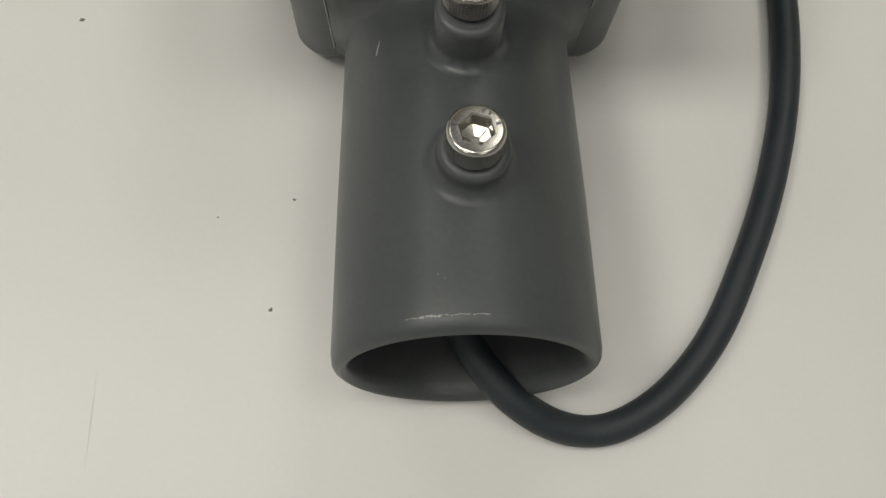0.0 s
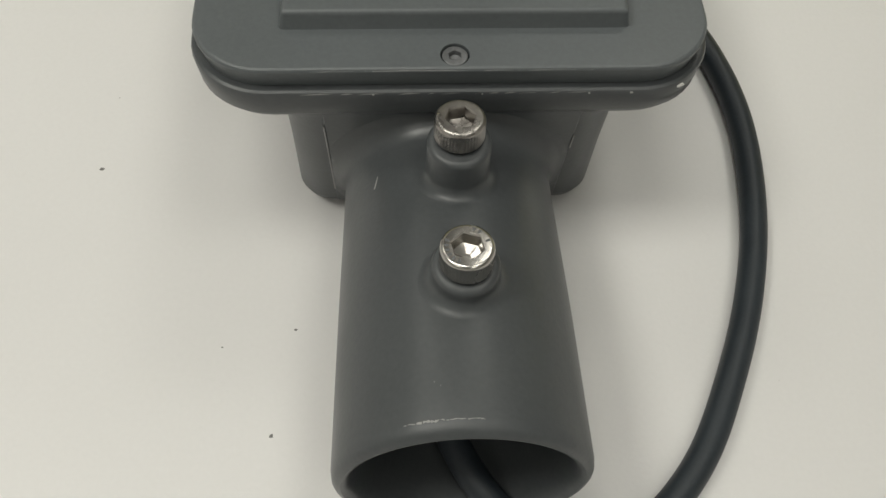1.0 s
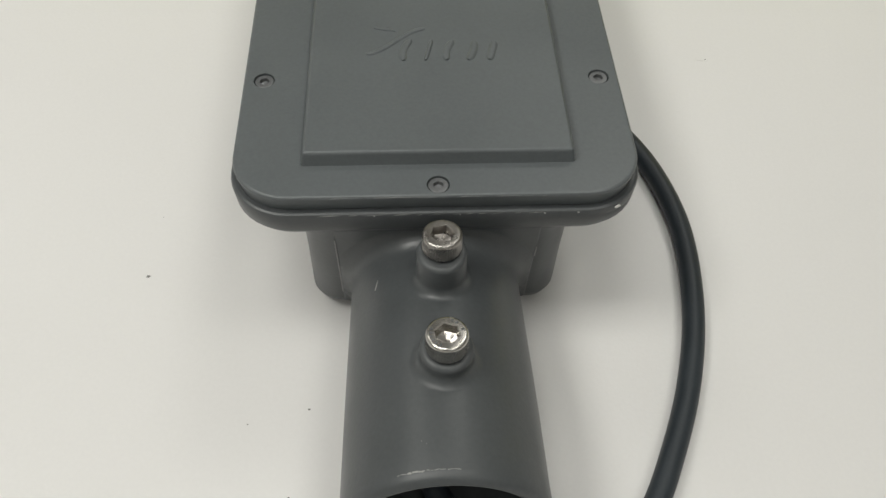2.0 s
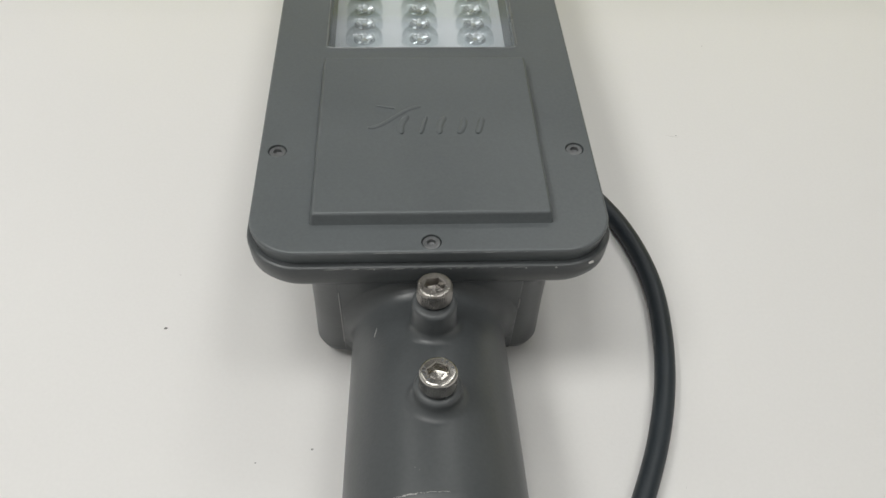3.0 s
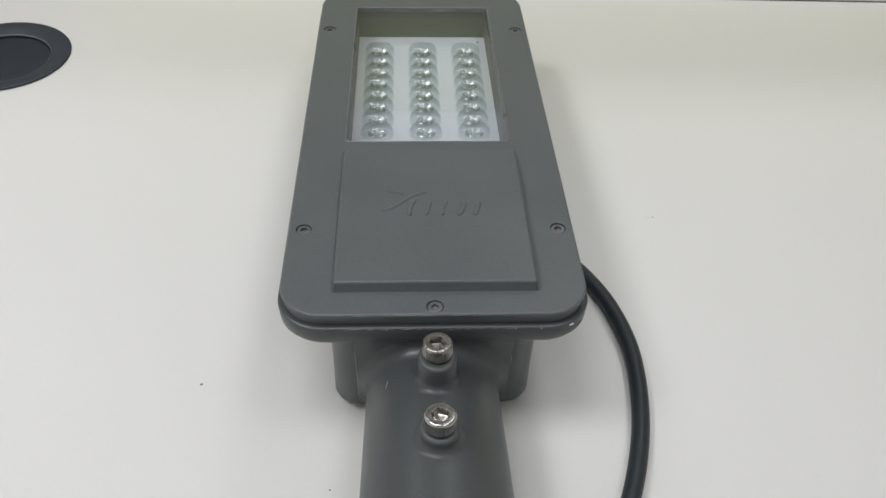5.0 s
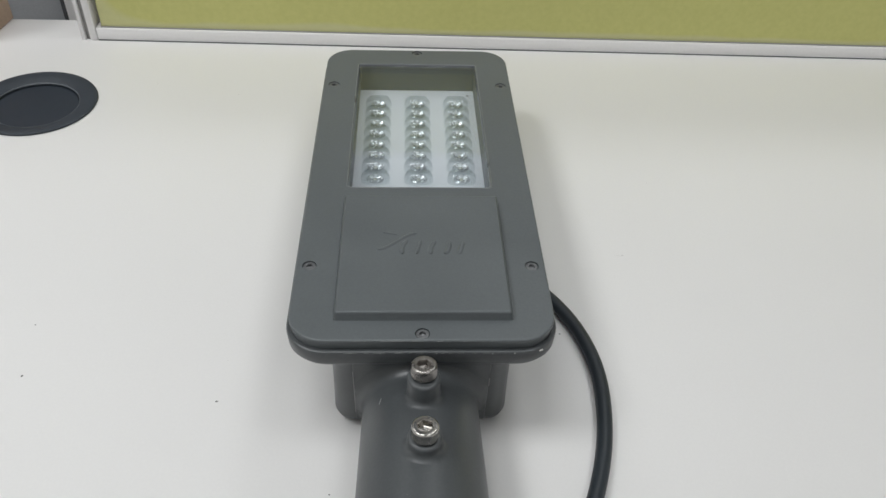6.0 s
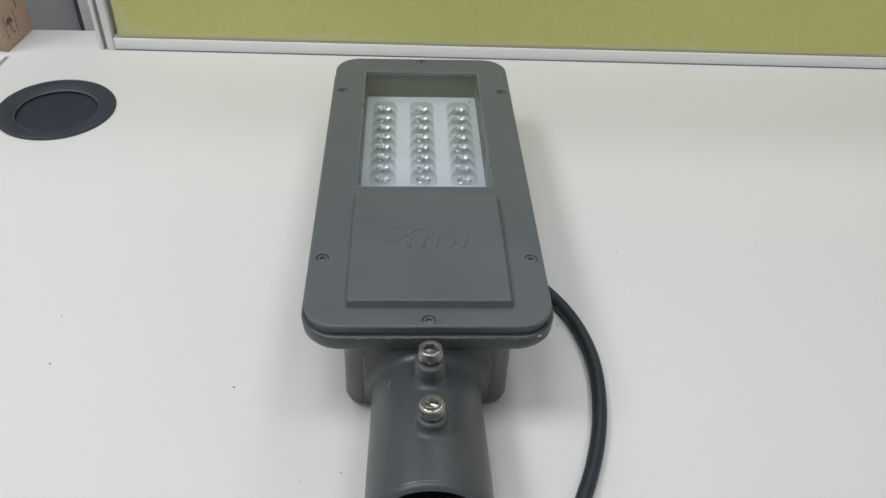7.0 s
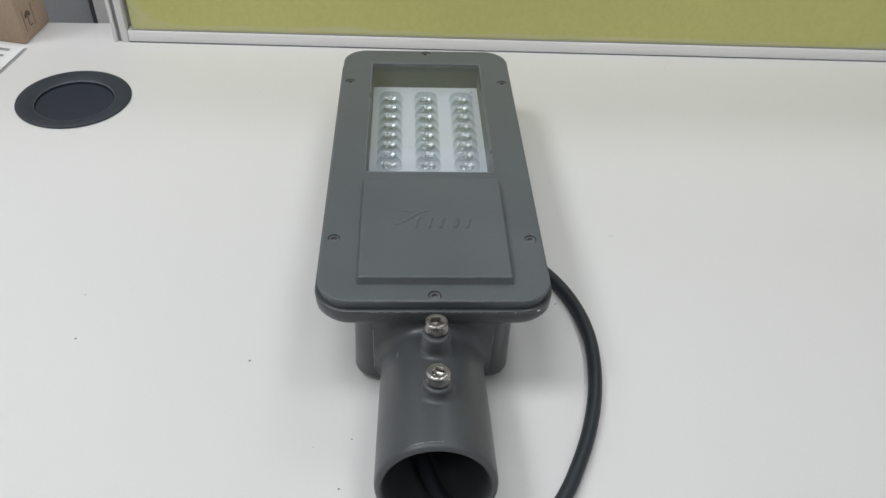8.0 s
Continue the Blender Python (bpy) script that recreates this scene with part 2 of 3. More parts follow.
def room():
    tagged(finish("floor", slab(RX0, RX1, RY0, RY1, FLOOR_Z - 0.1, FLOOR_Z, 0.01, 0.001, 1), CARPET, smooth=0), "grey carpet floor of an office", "floor", kind="structure")
    tagged(finish("ceiling", slab(RX0, RX1, RY0, RY1, CEILING_Z, CEILING_Z + 0.1, 0.01, 0.001, 1), CEILPAINT, smooth=0), "plain light grey office ceiling", "ceiling", kind="structure")
    walls = {"wall_west": (RX0 - 0.1, RX0, RY0 - 0.1, RY1 + 0.1), "wall_east": (RX1, RX1 + 0.1, RY0 - 0.1, RY1 + 0.1),
             "wall_south": (RX0, RX1, RY0 - 0.1, RY0), "wall_north": (RX0, RX1, RY1, RY1 + 0.1)}
    for name, (x0, x1, y0, y1) in walls.items():
        tagged(finish(name, slab(x0, x1, y0, y1, FLOOR_Z - 0.1, CEILING_Z + 0.1, 0.002, 0.001, 1), WALLPAINT, smooth=0), "plain off-white painted office wall", "wall", kind="structure")


room()


def ceiling_lights():
    glow = bpy.data.materials.new("lit_diffuser")
    glow.use_nodes = True
    b = glow.node_tree.nodes["Principled BSDF"]
    b.inputs["Base Color"].default_value = (0.9, 0.9, 0.9, 1)
    b.inputs["Emission Color"].default_value = (*PANEL_COLOUR, 1)
    b.inputs["Emission Strength"].default_value = 1.5
    for x, y, watts in PANELS:
        lamp = empty("ceiling_light", pose(x, y, CEILING_Z - 0.03), "square white ceiling panel light, switched on", "ceiling light", "ceiling panel lights")
        bm = slab(-0.31, 0.31, -0.31, 0.31, -0.005, 0.029, 0.006, 0.002, 2)
        part("frame", bm, ALU, lamp)
        part("diffuser", slab(-0.285, 0.285, -0.285, 0.285, -0.009, -0.006, 0.004, 0.001, 2), glow, lamp)
        li = bpy.data.lights.new("panel_lamp", "AREA")
        li.shape, li.size, li.energy, li.color = "SQUARE", 0.56, watts, PANEL_COLOUR
        ob = new("panel_lamp", li)
        ob.matrix_basis = pose(x, y, CEILING_Z - 0.045)


ceiling_lights()

# ---- the desk ----
DX0, DX1, DY0, DY1 = -0.75, 0.85, -0.28, 0.519
GX, GY = -0.2648, 0.4000


def desk():
    d = empty("desk", pose(0, 0.12, FLOOR_Z), "white laminate office desk with a cable hole", "desk")
    top = part("desktop", slab(DX0, DX1, DY0 - 0.12, DY1 - 0.12, 0.715, 0.74, 0.004, 0.0015, 3), LAMINATE, d)
    hole = turned([(0.0335, 0.70), (0.0335, 0.76)], 48)
    bmesh.ops.scale(hole, vec=(1, 0.94, 1), verts=hole.verts)
    bmesh.ops.translate(hole, vec=(GX, GY - 0.12, 0), verts=hole.verts)
    carve(top, [hole])
    for x in (DX0 + 0.05, DX1 - 0.075):
        part("side_panel", slab(x, x + 0.025, DY0 - 0.08, DY1 - 0.16, 0, 0.7149, 0.003, 0.001, 2), LAMINATE, d)
    part("back_panel", slab(DX0 + 0.0755, DX1 - 0.0755, DY1 - 0.20, DY1 - 0.182, 0.30, 0.7149, 0.003, 0.001, 2), LAMINATE, d)


desk()


def grommet():
    g = empty("cable_grommet", pose(GX, GY, 0), "round black plastic cable grommet set in the desktop", "cable grommet")
    prof = [(0.0325, -0.024), (0.0325, -0.0003), (0.0412, 0.0001), (0.0422, 0.0005), (0.0419, 0.0011), (0.0404, 0.0015), (0.0385, 0.0014), (0.0350, 0.0009), (0.0322, 0.0001),
            (0.0308, -0.0004), (0.0299, -0.0007), (0.0296, -0.0009), (0.0294, -0.0012), (0.0292, -0.0030), (0.0288, -0.0120), (0.0284, -0.024)]
    ring = turned(prof, 80, closed=True)
    bmesh.ops.scale(ring, vec=(1, 0.935, 1), verts=ring.verts)
    part("ring", ring, PLASTIC, g)
    # pale band inside the hole's edge: a highlight put into colour
    edge = turned([(0.0295, -0.0010), (0.0294, -0.0009), (0.0292, -0.0010), (0.0290, -0.0014), (0.0290, -0.0018), (0.0293, -0.0018)], 80, closed=True)
    bmesh.ops.scale(edge, vec=(1, 0.935, 1), verts=edge.verts)
    part("inner_edge", edge, PLASTIC_GLINT, g, "thin pale highlight on the edge of the hole")
    plate = turned([(0.0289, -0.0042), (0.0289, -0.0034), (0.0280, -0.0028), (0.004, -0.0028)], 64)
    bmesh.ops.scale(plate, vec=(1, 0.935, 1), verts=plate.verts)
    part("insert", plate, INSERT, g, "recessed blue-black insert plate")


grommet()


# ---- the green partition ----
PART = pose(-0.244, 0.4868, 0, 0, 0, -1.25)


def partition():
    p = empty("desk_partition", PART, "lime green desk partition in a white aluminium frame", "partition")
    L, H, D = 1.25, 0.20, 0.030
    part("panel", slab(0.004, L - 0.006, 0.0025, 0.020, 0.008, H - 0.008, 0.001, 0.0004, 1), GREEN, p, "lime green panel with a pale lower margin", 0)
    part("bottom_rail", slab(0.0003, L, 0.0, D, 0.0006, 0.0102, 0.0008, 0.0006, 3), ALU, p)
    # dark strip stands in for the shadow in the gap below the rail
    part("foot_gap_shade", slab(0.0006, L - 0.0004, -0.0003, D - 0.001, 0.0, 0.0006, 0.0003, 0.0002, 1), SLATE, p, "thin dark strip drawn as the gap shadow under the rail")
    part("glazing_gasket", slab(0.004, L - 0.006, 0.0012, 0.0024, 0.0103, 0.0110, 0.0003, 0.0002, 1), GROOVE, p, "thin grey strip between panel and rail")
    part("top_rail", slab(0.0003, L, 0.0, D, H - 0.012, H, 0.0008, 0.0006, 3), ALU, p)
    part("stile", slab(-0.0056, 0.0, -0.0006, 0.0145, 0.0, H + 0.0005, 0.0008, 0.0006, 3), ALU, p)
    part("post_groove", slab(-0.0087, -0.0058, 0.0016, 0.0145, 0.0, H - 0.001, 0.0003, 0.0002, 2), GROOVE, p, "grey groove between the two profiles")
    part("front_post", slab(-0.0120, -0.0089, -0.0006, 0.0145, 0.0, H + 0.0005, 0.0008, 0.0006, 3), ALU, p)
    part("rear_post", slab(-0.0120, -0.0001, 0.0152, 0.0315, 0.0, H + 0.0005, 0.0008, 0.0006, 3), ALU, p)
    part("end_post", slab(L + 0.0003, L + 0.012, -0.0006, D, 0.0, H + 0.0005, 0.0008, 0.0006, 3), ALU, p)


partition()


def neighbour_screen():
    s = empty("floor_screen", pose(-0.3035, 0.60, FLOOR_Z), "grey fabric floor screen with dark and white uprights", "screen")
    H = 1.12
    part("fabric_panel", slab(-0.55, -0.0100, 0.006, 0.022, 0.05, H - 0.02, 0.002, 0.001, 2), GREY_FABRIC, s)
    part("dark_upright", slab(-0.0098, -0.0014, 0.0, 0.028, 0.0, H, 0.001, 0.0006, 2), SLATE, s)
    part("white_upright", slab(-0.0011, 0.045, -0.012, 0.028, 0.0, H, 0.001, 0.0006, 2), ALU, s)
    part("foot_rail", slab(-0.55, -0.0100, 0.0, 0.028, 0.0, 0.0495, 0.001, 0.0006, 2), SLATE, s)
    part("top_rail", slab(-0.55, -0.0100, 0.0, 0.028, H - 0.0195, H, 0.001, 0.0006, 2), SLATE, s)


neighbour_screen()


# ---- small things on the desk ----
def carton():
    c = empty("carton", pose(-0.3255, 0.4800, 0.0005, 0, 0, -11), "brown cardboard carton with dark printed handling marks", "cardboard box")
    W, Dp, H = 0.21, 0.040, 0.115
    part("body", slab(-W, 0, 0, Dp, 0, H, 0.0012, 0.0008, 3), CARD, c)
    part("flap", slab(-W + 0.001, -0.0008, 0.0008, Dp * 0.48, H + 0.0001, H + 0.0022, 0.0006, 0.0004, 2), CARD, c)
    part("flap", slab(-W + 0.001, -0.0008, Dp * 0.52, Dp - 0.0008, H + 0.0001, H + 0.0022, 0.0006, 0.0004, 2), CARD, c)
    part("tape", slab(-W + 0.003, -0.003, Dp * 0.3, Dp * 0.7, H + 0.0023, H + 0.0025, 0.0003, 0.0001, 1), material("tan_tape", (0.40, 0.30, 0.19), 0.3, spread=0.08), c, "glossy tan packing tape")
    # printed marks: a canopy over a stem, a small frame, and an arrow
    bm = bmesh.new()
    for i in range(7):
        a0, a1 = math.pi * i / 7, math.pi * (i + 1) / 7
        loft(bm, [[(0.0001 + dx, 0.0125 + 0.0042 * math.cos(a) * k, 0.0185 + 0.0052 * math.sin(a) * k) for a, k in ((a0, 1), (a1, 1), (a1, 0.25), (a0, 0.25))] for dx in (0, 0.0002)])
    part("printed_mark", bm, INK, c, smooth=0)
    for y0, y1, z0, z1 in ((0.0120, 0.0130, 0.0115, 0.0190), (0.0130, 0.0165, 0.0100, 0.0110), (0.0250, 0.0262, 0.0260, 0.0360), (0.0235, 0.0277, 0.0340, 0.0352), (0.0060, 0.0066, 0.0080, 0.0270), (0.0195, 0.0201, 0.0080, 0.0270)):
        part("printed_mark", slab(0.0001, 0.0003, y0, y1, z0, z1, 0.00008, 0.00005, 1), INK, c, smooth=0)
    for i in range(3):
        part("printed_mark", slab(-0.060 - 0.03 * i, -0.040 - 0.03 * i, -0.0003, -0.0001, 0.030, 0.034, 0.00008, 0.00005, 1), INK, c, smooth=0)


carton()


def papers():
    s = empty("paper_stack", pose(-0.3235, 0.4745, 0, 0, 0, -13), "small stack of white printed sheets on the desk", "paper")
    for i in range(5):
        t = 0.0004
        ob = part("sheet", slab(-0.15, 0, -0.105, 0, 0, t, 0.0004, 0.0001, 1), PAPER, s, smooth=0)
        ob.matrix_basis = pose(0.0012 * math.sin(i * 2.1), -0.0008 * i, 0.0001 + 0.00055 * i, 0, 0, 1.3 * math.sin(i * 1.7))
    for i in range(5):
        ln = part("print_line", slab(-0.10 + 0.01 * (i % 2), -0.008, -0.012 - 0.009 * i, -0.009 - 0.009 * i, 0.0031, 0.00315, 0.0002, 0.00002, 1), GREY_INK, s, smooth=0)


papers()


def specks():
    """Dust on the desk: the larger specks, then a fine random scatter."""
    rnd = random.Random(5)
    spots = [(-0.099, 0.144, 0.9), (-0.046, 0.064, 0.7), (0.120, 0.248, 0.45), (-0.197, 0.160, 0.9), (-0.041, 0.0925, 0.55), (0.075, 0.187, 0.6), (-0.060, 0.088, 0.35), (-0.201, 0.194, 0.6)]
    spots += [(rnd.uniform(-0.35, 0.45), rnd.uniform(-0.1, 0.46), rnd.uniform(0.10, 0.26)) for _ in range(34)]
    bm = bmesh.new()
    for x, y, size in spots:
        r = 0.0009 * size
        k = rnd.randint(6, 9)
        a0 = rnd.random() * 6
        w = [rnd.uniform(0.55, 1.2) for _ in range(k)]
        stretch = rnd.uniform(0.6, 1.0)
        low = [(x + r * w[i] * math.cos(a0 + 6.283 * i / k), y + r * stretch * w[i] * math.sin(a0 + 6.283 * i / k), 0.0) for i in range(k)]
        top = [(x + (px - x) * 0.7, y + (py - y) * 0.7, r * 0.35) for px, py, _ in low]
        loft(bm, [low, top])
    tagged(finish("dust_specks", bm, SPECK, smooth=0), "scattered dark dust specks on the desk", "dust", kind="stuff")
    bm = bmesh.new()
    for x, y, ln, a in ((-0.087, 0.0385, 0.023, 88), (0.118, 0.2475, 0.006, 170)):
        m = pose(x, y, 0, 0, 0, a)
        loft(bm, [[tuple(m @ Vector((px, py, z))) for px, py in ((-ln / 2, 0), (0, -0.00012), (ln / 2, 0), (0, 0.00012))] for z in (0.0, 0.00005)])
    tagged(finish("desk_scratch", bm, SCRATCH, smooth=0), "faint hairline scratches in the laminate", "scratch", kind="stuff")


specks()


# ---- the street lamp, lying face up on the desk ----
LY = 0.12
lamp = empty("street_lamp", pose(0, LY, 0), "dark grey cast LED street lamp lying face up on a desk", "street lamp")


SLOPE = 0.0524


def drop(y):
    """How far the head's face has sunk at y: it slopes down to the far end."""
    return SLOPE * (y - 0.13)


def lamp_part(name, bm, mat, label="", parent=None, smooth=40, head=False):
    if head:
        for v in bm.verts:
            v.co.x *= 1 - 0.10 * max(0.0, v.co.y - 0.20)
            v.co.z -= drop(v.co.y) * (1.0 if head == "inner" else max(0.0, min(1.0, v.co.z / 0.053)))
    return finish(name, bm, mat, parent or lamp, label, smooth, (0, -LY, 0))


COVER_Z, LIP_Z, FLANGE_Z = 0.0670, 0.0612, 0.0518
WX, WY0, WY1 = 0.0374, 0.2340, 0.3660
SCREWS = [(0.0, 0.1290), (-0.0517, 0.1727), (0.0517, 0.1727), (-0.0511, 0.3405), (0.0511, 0.3405), (0.0, 0.3815)]


def housing():
    secs = []
    # z, half width, near y, far y, corner radius
    for z, w, y0, y1, r in ((0.0004, 0.0350, 0.1362, 0.3600, 0.0060), (0.0012, 0.0375, 0.1335, 0.3620, 0.0070), (0.0034, 0.0398, 0.1308, 0.3640, 0.0080), (0.0070, 0.0407, 0.1296, 0.3650, 0.0086),
                            (0.0300, 0.0402, 0.1276, 0.3790, 0.0090), (0.0470, 0.0400, 0.1258, 0.3800, 0.0090), (0.0495, 0.0404, 0.1254, 0.3800, 0.0095), (0.0510, 0.0430, 0.1252, 0.3805, 0.0110),
                            (FLANGE_Z - 0.0004, 0.0555, 0.1250, 0.3842, 0.0160), (FLANGE_Z + 0.0006, 0.0580, 0.1240, 0.3860, 0.0170), (FLANGE_Z + 0.0024, 0.0592, 0.1232, 0.3870, 0.0175),
                            (LIP_Z - 0.0010, 0.0596, 0.1230, 0.3874, 0.0178), (LIP_Z - 0.0003, 0.0593, 0.1233, 0.3871, 0.0176), (LIP_Z, 0.0587, 0.1239, 0.3865, 0.0172)):
        secs.append([(x, y, z) for x, y in outline(-w, w, y0, y1, r, 10)])
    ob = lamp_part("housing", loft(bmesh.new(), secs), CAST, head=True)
    pocket = slab(-WX - 0.0006, WX + 0.0006, WY0 - LY - 0.004, WY1 - LY + 0.0006, 0.0420, 0.08, 0.002, 0.0001, 3)
    for v in pocket.verts:
        v.co.z -= drop(v.co.y + LY)
    carve(ob, [pocket])
    # proud middle block that carries the spigot
    bm = bmesh.new()
    loft(bm, [[(x, y, z) for x, y in outline(-0.0304, 0.0304, y0, 0.16, 0.0006, 3)] for z, y0 in ((0.0030, 0.1307), (0.0060, 0.1294), (0.0470, 0.1252), (0.0560, 0.1245))])
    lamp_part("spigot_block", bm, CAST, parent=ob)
    # pale hairlines along the casting's parting line: edge highlight put into colour
    for side, z0, z1 in ((-1, 0.012, 0.046), (1, 0.034, 0.040)):
        bm = bmesh.new()
        y = lambda z: 0.1293 - (z - 0.006) * 0.1024
        loft(bm, [[(side * (0.0303 + dx), y(z) + dy, z) for dx, dy in ((-0.0001, -0.0001), (0.0002, 0.0), (0.0002, 0.0004), (-0.0001, 0.0004))] for z in (z0, (z0 + z1) / 2, z1)])
        lamp_part("parting_line_glint", bm, BARE_AND_GLINT, "pale hairline drawn as an edge highlight", ob)
    return ob


HOUSING = housing()


def cover():
    secs = []
    for z, e, r in ((LIP_Z - 0.0002, 0.0009, 0.0155), (LIP_Z + 0.0012, 0.0008, 0.0156), (COVER_Z - 0.0016, 0.0002, 0.0160), (COVER_Z - 0.0007, 0.0001, 0.0162), (COVER_Z - 0.0002, 0.0004, 0.0160), (COVER_Z, 0.0009, 0.0156)):
        secs.append([(x, y, z) for x, y in outline(-0.0582 + e, 0.0582 - e, 0.1246 + e, 0.3862 - e, r, 10)])
    ob = lamp_part("cover", loft(bmesh.new(), secs), PAINT, head=True)
    opening = slab(-WX, WX, WY0 - LY, WY1 - LY, 0.03, 0.08, 0.0016, 0.0001, 4)
    for v in opening.verts:
        v.co.x *= 1 - 0.10 * max(0.0, v.co.y + LY - 0.20)
    cuts = [opening]
    for x, y in SCREWS:
        cuts.append(turned([(0.0032, 0.0645), (0.0032, 0.0668), (0.0034, 0.0674), (0.0034, 0.0690)], 32, (x, y - LY, -drop(y))))
    carve(ob, cuts)
    # raised rear panel
    bm = bmesh.new()
    loft(bm, [[(x + 0.0005, y, z) for x, y in outline(-w, w, y0, y1, r, 4)] for z, w, y0, y1, r in (
        (COVER_Z - 0.0004, 0.0394, 0.1364, 0.2225, 0.0012), (COVER_Z + 0.0003, 0.0390, 0.1368, 0.2222, 0.0011), (0.0705, 0.0384, 0.1374, 0.2216, 0.0008), (0.0710, 0.0382, 0.1376, 0.2214, 0.0007), (0.07135, 0.0379, 0.1379, 0.2211, 0.0006), (0.0715, 0.0374, 0.1384, 0.2206, 0.0005))])
    plate = lamp_part("raised_panel", bm, PAINT, parent=ob, head=True)
    # the lip's lighter colour draws the highlight round the window
    lip = bmesh.new()
    secs = []
    for d, z in ((0.0009, COVER_Z - 0.0003), (0.0008, COVER_Z + 0.0002), (0.0005, COVER_Z + 0.0004), (0.0002, COVER_Z + 0.0003), (0.0, COVER_Z), (0.0, COVER_Z - 0.0022)):
        secs.append([(x, y, z) for x, y in outline(-WX - d + 0.0001, WX + d - 0.0001, WY0 - d + 0.0001, WY1 + d - 0.0001, 0.0015 + d, 4)])
    loft(lip, secs, cap=False)
    lamp_part("window_lip", lip, EDGE, "thin raised lip round the glass", parent=ob, head=True)
    return ob, plate


COVER, PLATE = cover()


def ribbon(path, width):
    """A soft raised stroke along a path in the plane of the panel."""
    secs = []
    n = len(path) - 1
    for i, (x, y) in enumerate(path):
        (ax, ay), (bx, by) = path[max(0, i - 1)], path[min(n, i + 1)]
        d = math.hypot(bx - ax, by - ay)
        px, py = -(by - ay) / d, (bx - ax) / d
        w = width * (0.45 if i in (0, n) else 1.0)
        secs.append([(x + px * w * k, y + py * w * k, 0.07146 + z) for k, z in ((-1.3, 0), (-1.0, 0.0003), (-0.5, 0.00058), (0.5, 0.00058), (1.0, 0.0003), (1.3, 0))])
    return loft(bmesh.new(), secs)


def emblem():
    """A raised swoosh with a short upper stroke, then five plain bars."""
    sweep = [(-0.0205 + 0.0185 * i / 14, 0.1793 + 0.0118 * (3 * (i / 14) ** 2 - 2 * (i / 14) ** 3)) for i in range(15)]
    paths = [(sweep, 0.0007), ([(-0.0180, 0.1916), (-0.0150, 0.1911), (-0.0112, 0.1900)], 0.0005)]
    for i in range(5):
        x, top = -0.0088 + 0.0066 * i, 0.1858 - 0.0003 * i
        bow = (-0.0012, 0.0, -0.0010, 0.0008, 0.0)[i]
        paths.append(([(x + 0.0022 * k + bow * math.sin(3.1416 * k), 0.1760 + (top - 0.1760) * k) for k in (0, 0.12, 0.25, 0.38, 0.5, 0.62, 0.75, 0.88, 1)], 0.0010 if i != 1 else 0.0006))
    for path, width in paths:
        lamp_part("emblem", ribbon(path, width), PAINT, parent=PLATE, smooth=60, head=True)


emblem()


def hex_ring(r, z, n, rot=0.0):
    """A hexagon of inner width 2r, sampled at n points."""
    pts = []
    for i in range(n):
        a = 2 * math.pi * i / n + rot
        k = (a - rot + math.pi / 6) % (math.pi / 3) - math.pi / 6
        d = r / math.cos(k)
        pts.append((d * math.cos(a), d * math.sin(a), z))
    return pts


def socket_screw(head_r, head_h, socket_r, depth, knurl, n=48, rot=0.0):
    """A socket head cap screw with its head's foot at z = 0."""
    bm = bmesh.new()
    ring = lambda r, z, k=0.0: [((r - (k if i % 2 else 0)) * math.cos(2 * math.pi * i / n + rot), (r - (k if i % 2 else 0)) * math.sin(2 * math.pi * i / n + rot), z) for i in range(n)]
    c = head_h * 0.10
    secs = [ring(head_r * 0.6, -head_h * 0.8), ring(head_r * 0.6, -0.00005), ring(head_r * 0.96, 0), ring(head_r, c * 0.5, knurl), ring(head_r, head_h - 2.4 * c, knurl), ring(head_r * 0.995, head_h - 2.1 * c)] + [ring(head_r * 0.995 - 1.7 * c * (1 - math.cos(radians(q))), head_h - 1.7 * c * (1 - math.sin(radians(q)))) for q in (8, 25, 42, 60, 76, 90)] + [
            hex_ring(socket_r * 1.08, head_h, n, rot), hex_ring(socket_r, head_h - 0.0003, n, rot), hex_ring(socket_r, head_h - depth, n, rot), ring(socket_r * 0.3, head_h - depth - socket_r * 0.22)]
    return loft(bm, secs)


def cover_screws():
    first = None
    for i, (x, y) in enumerate(SCREWS):
        if first is None:
            bm = socket_screw(0.0029, 0.0018, 0.0013, 0.0012, 0, 30)
            first = part("cover_screw", bm, SCREW_GREY, COVER, "small recessed steel socket screw")
            ob = first
        else:
            ob = new("cover_screw", first.data)
            ob.parent = COVER
            ob["label"] = first["label"]
        ob.matrix_basis = pose(x, y - LY, 0.0647 - drop(y), -3, 0, 0) @ pose(0, 0, 0, 0, 0, 37 * i)


cover_screws()

AX_Z, R_OUT, R_IN, AX_X = 0.0312, 0.0278, 0.0238, -0.0004
RISE = 0.075  # the tube rises towards its mouth


def axis_z(h):
    """Height of the tube's axis, h from the mouth: it dips towards the housing."""
    k = max(0.0, min(1.0, (h - 0.03) / 0.05))
    return AX_Z - RISE * h - 0.0025 * k * k * (3 - 2 * k)


def skew(h):
    return RISE + 0.05 * max(0.0, 1 - h / 0.06)


def tube_radius(h):
    return R_OUT - 0.0214 * h


def tube_point(r, h, a):
    """A point of the tube: r from its axis, h along it from the mouth, at the angle a."""
    x, z = AX_X + r * math.cos(a), r * math.sin(a)
    return (x, 0.0438 + h + skew(h) * z, axis_z(h) + z)


def tube_top(x, y):
    """Height of the tube's upper surface over a point of the plan."""
    h, z = y - 0.0455, 0.026
    for _ in range(6):
        h = y - 0.0438 - skew(h) * z
        z = math.sqrt(max(1e-6, tube_radius(h) ** 2 - (x - AX_X) ** 2))
    return axis_z(h) + z


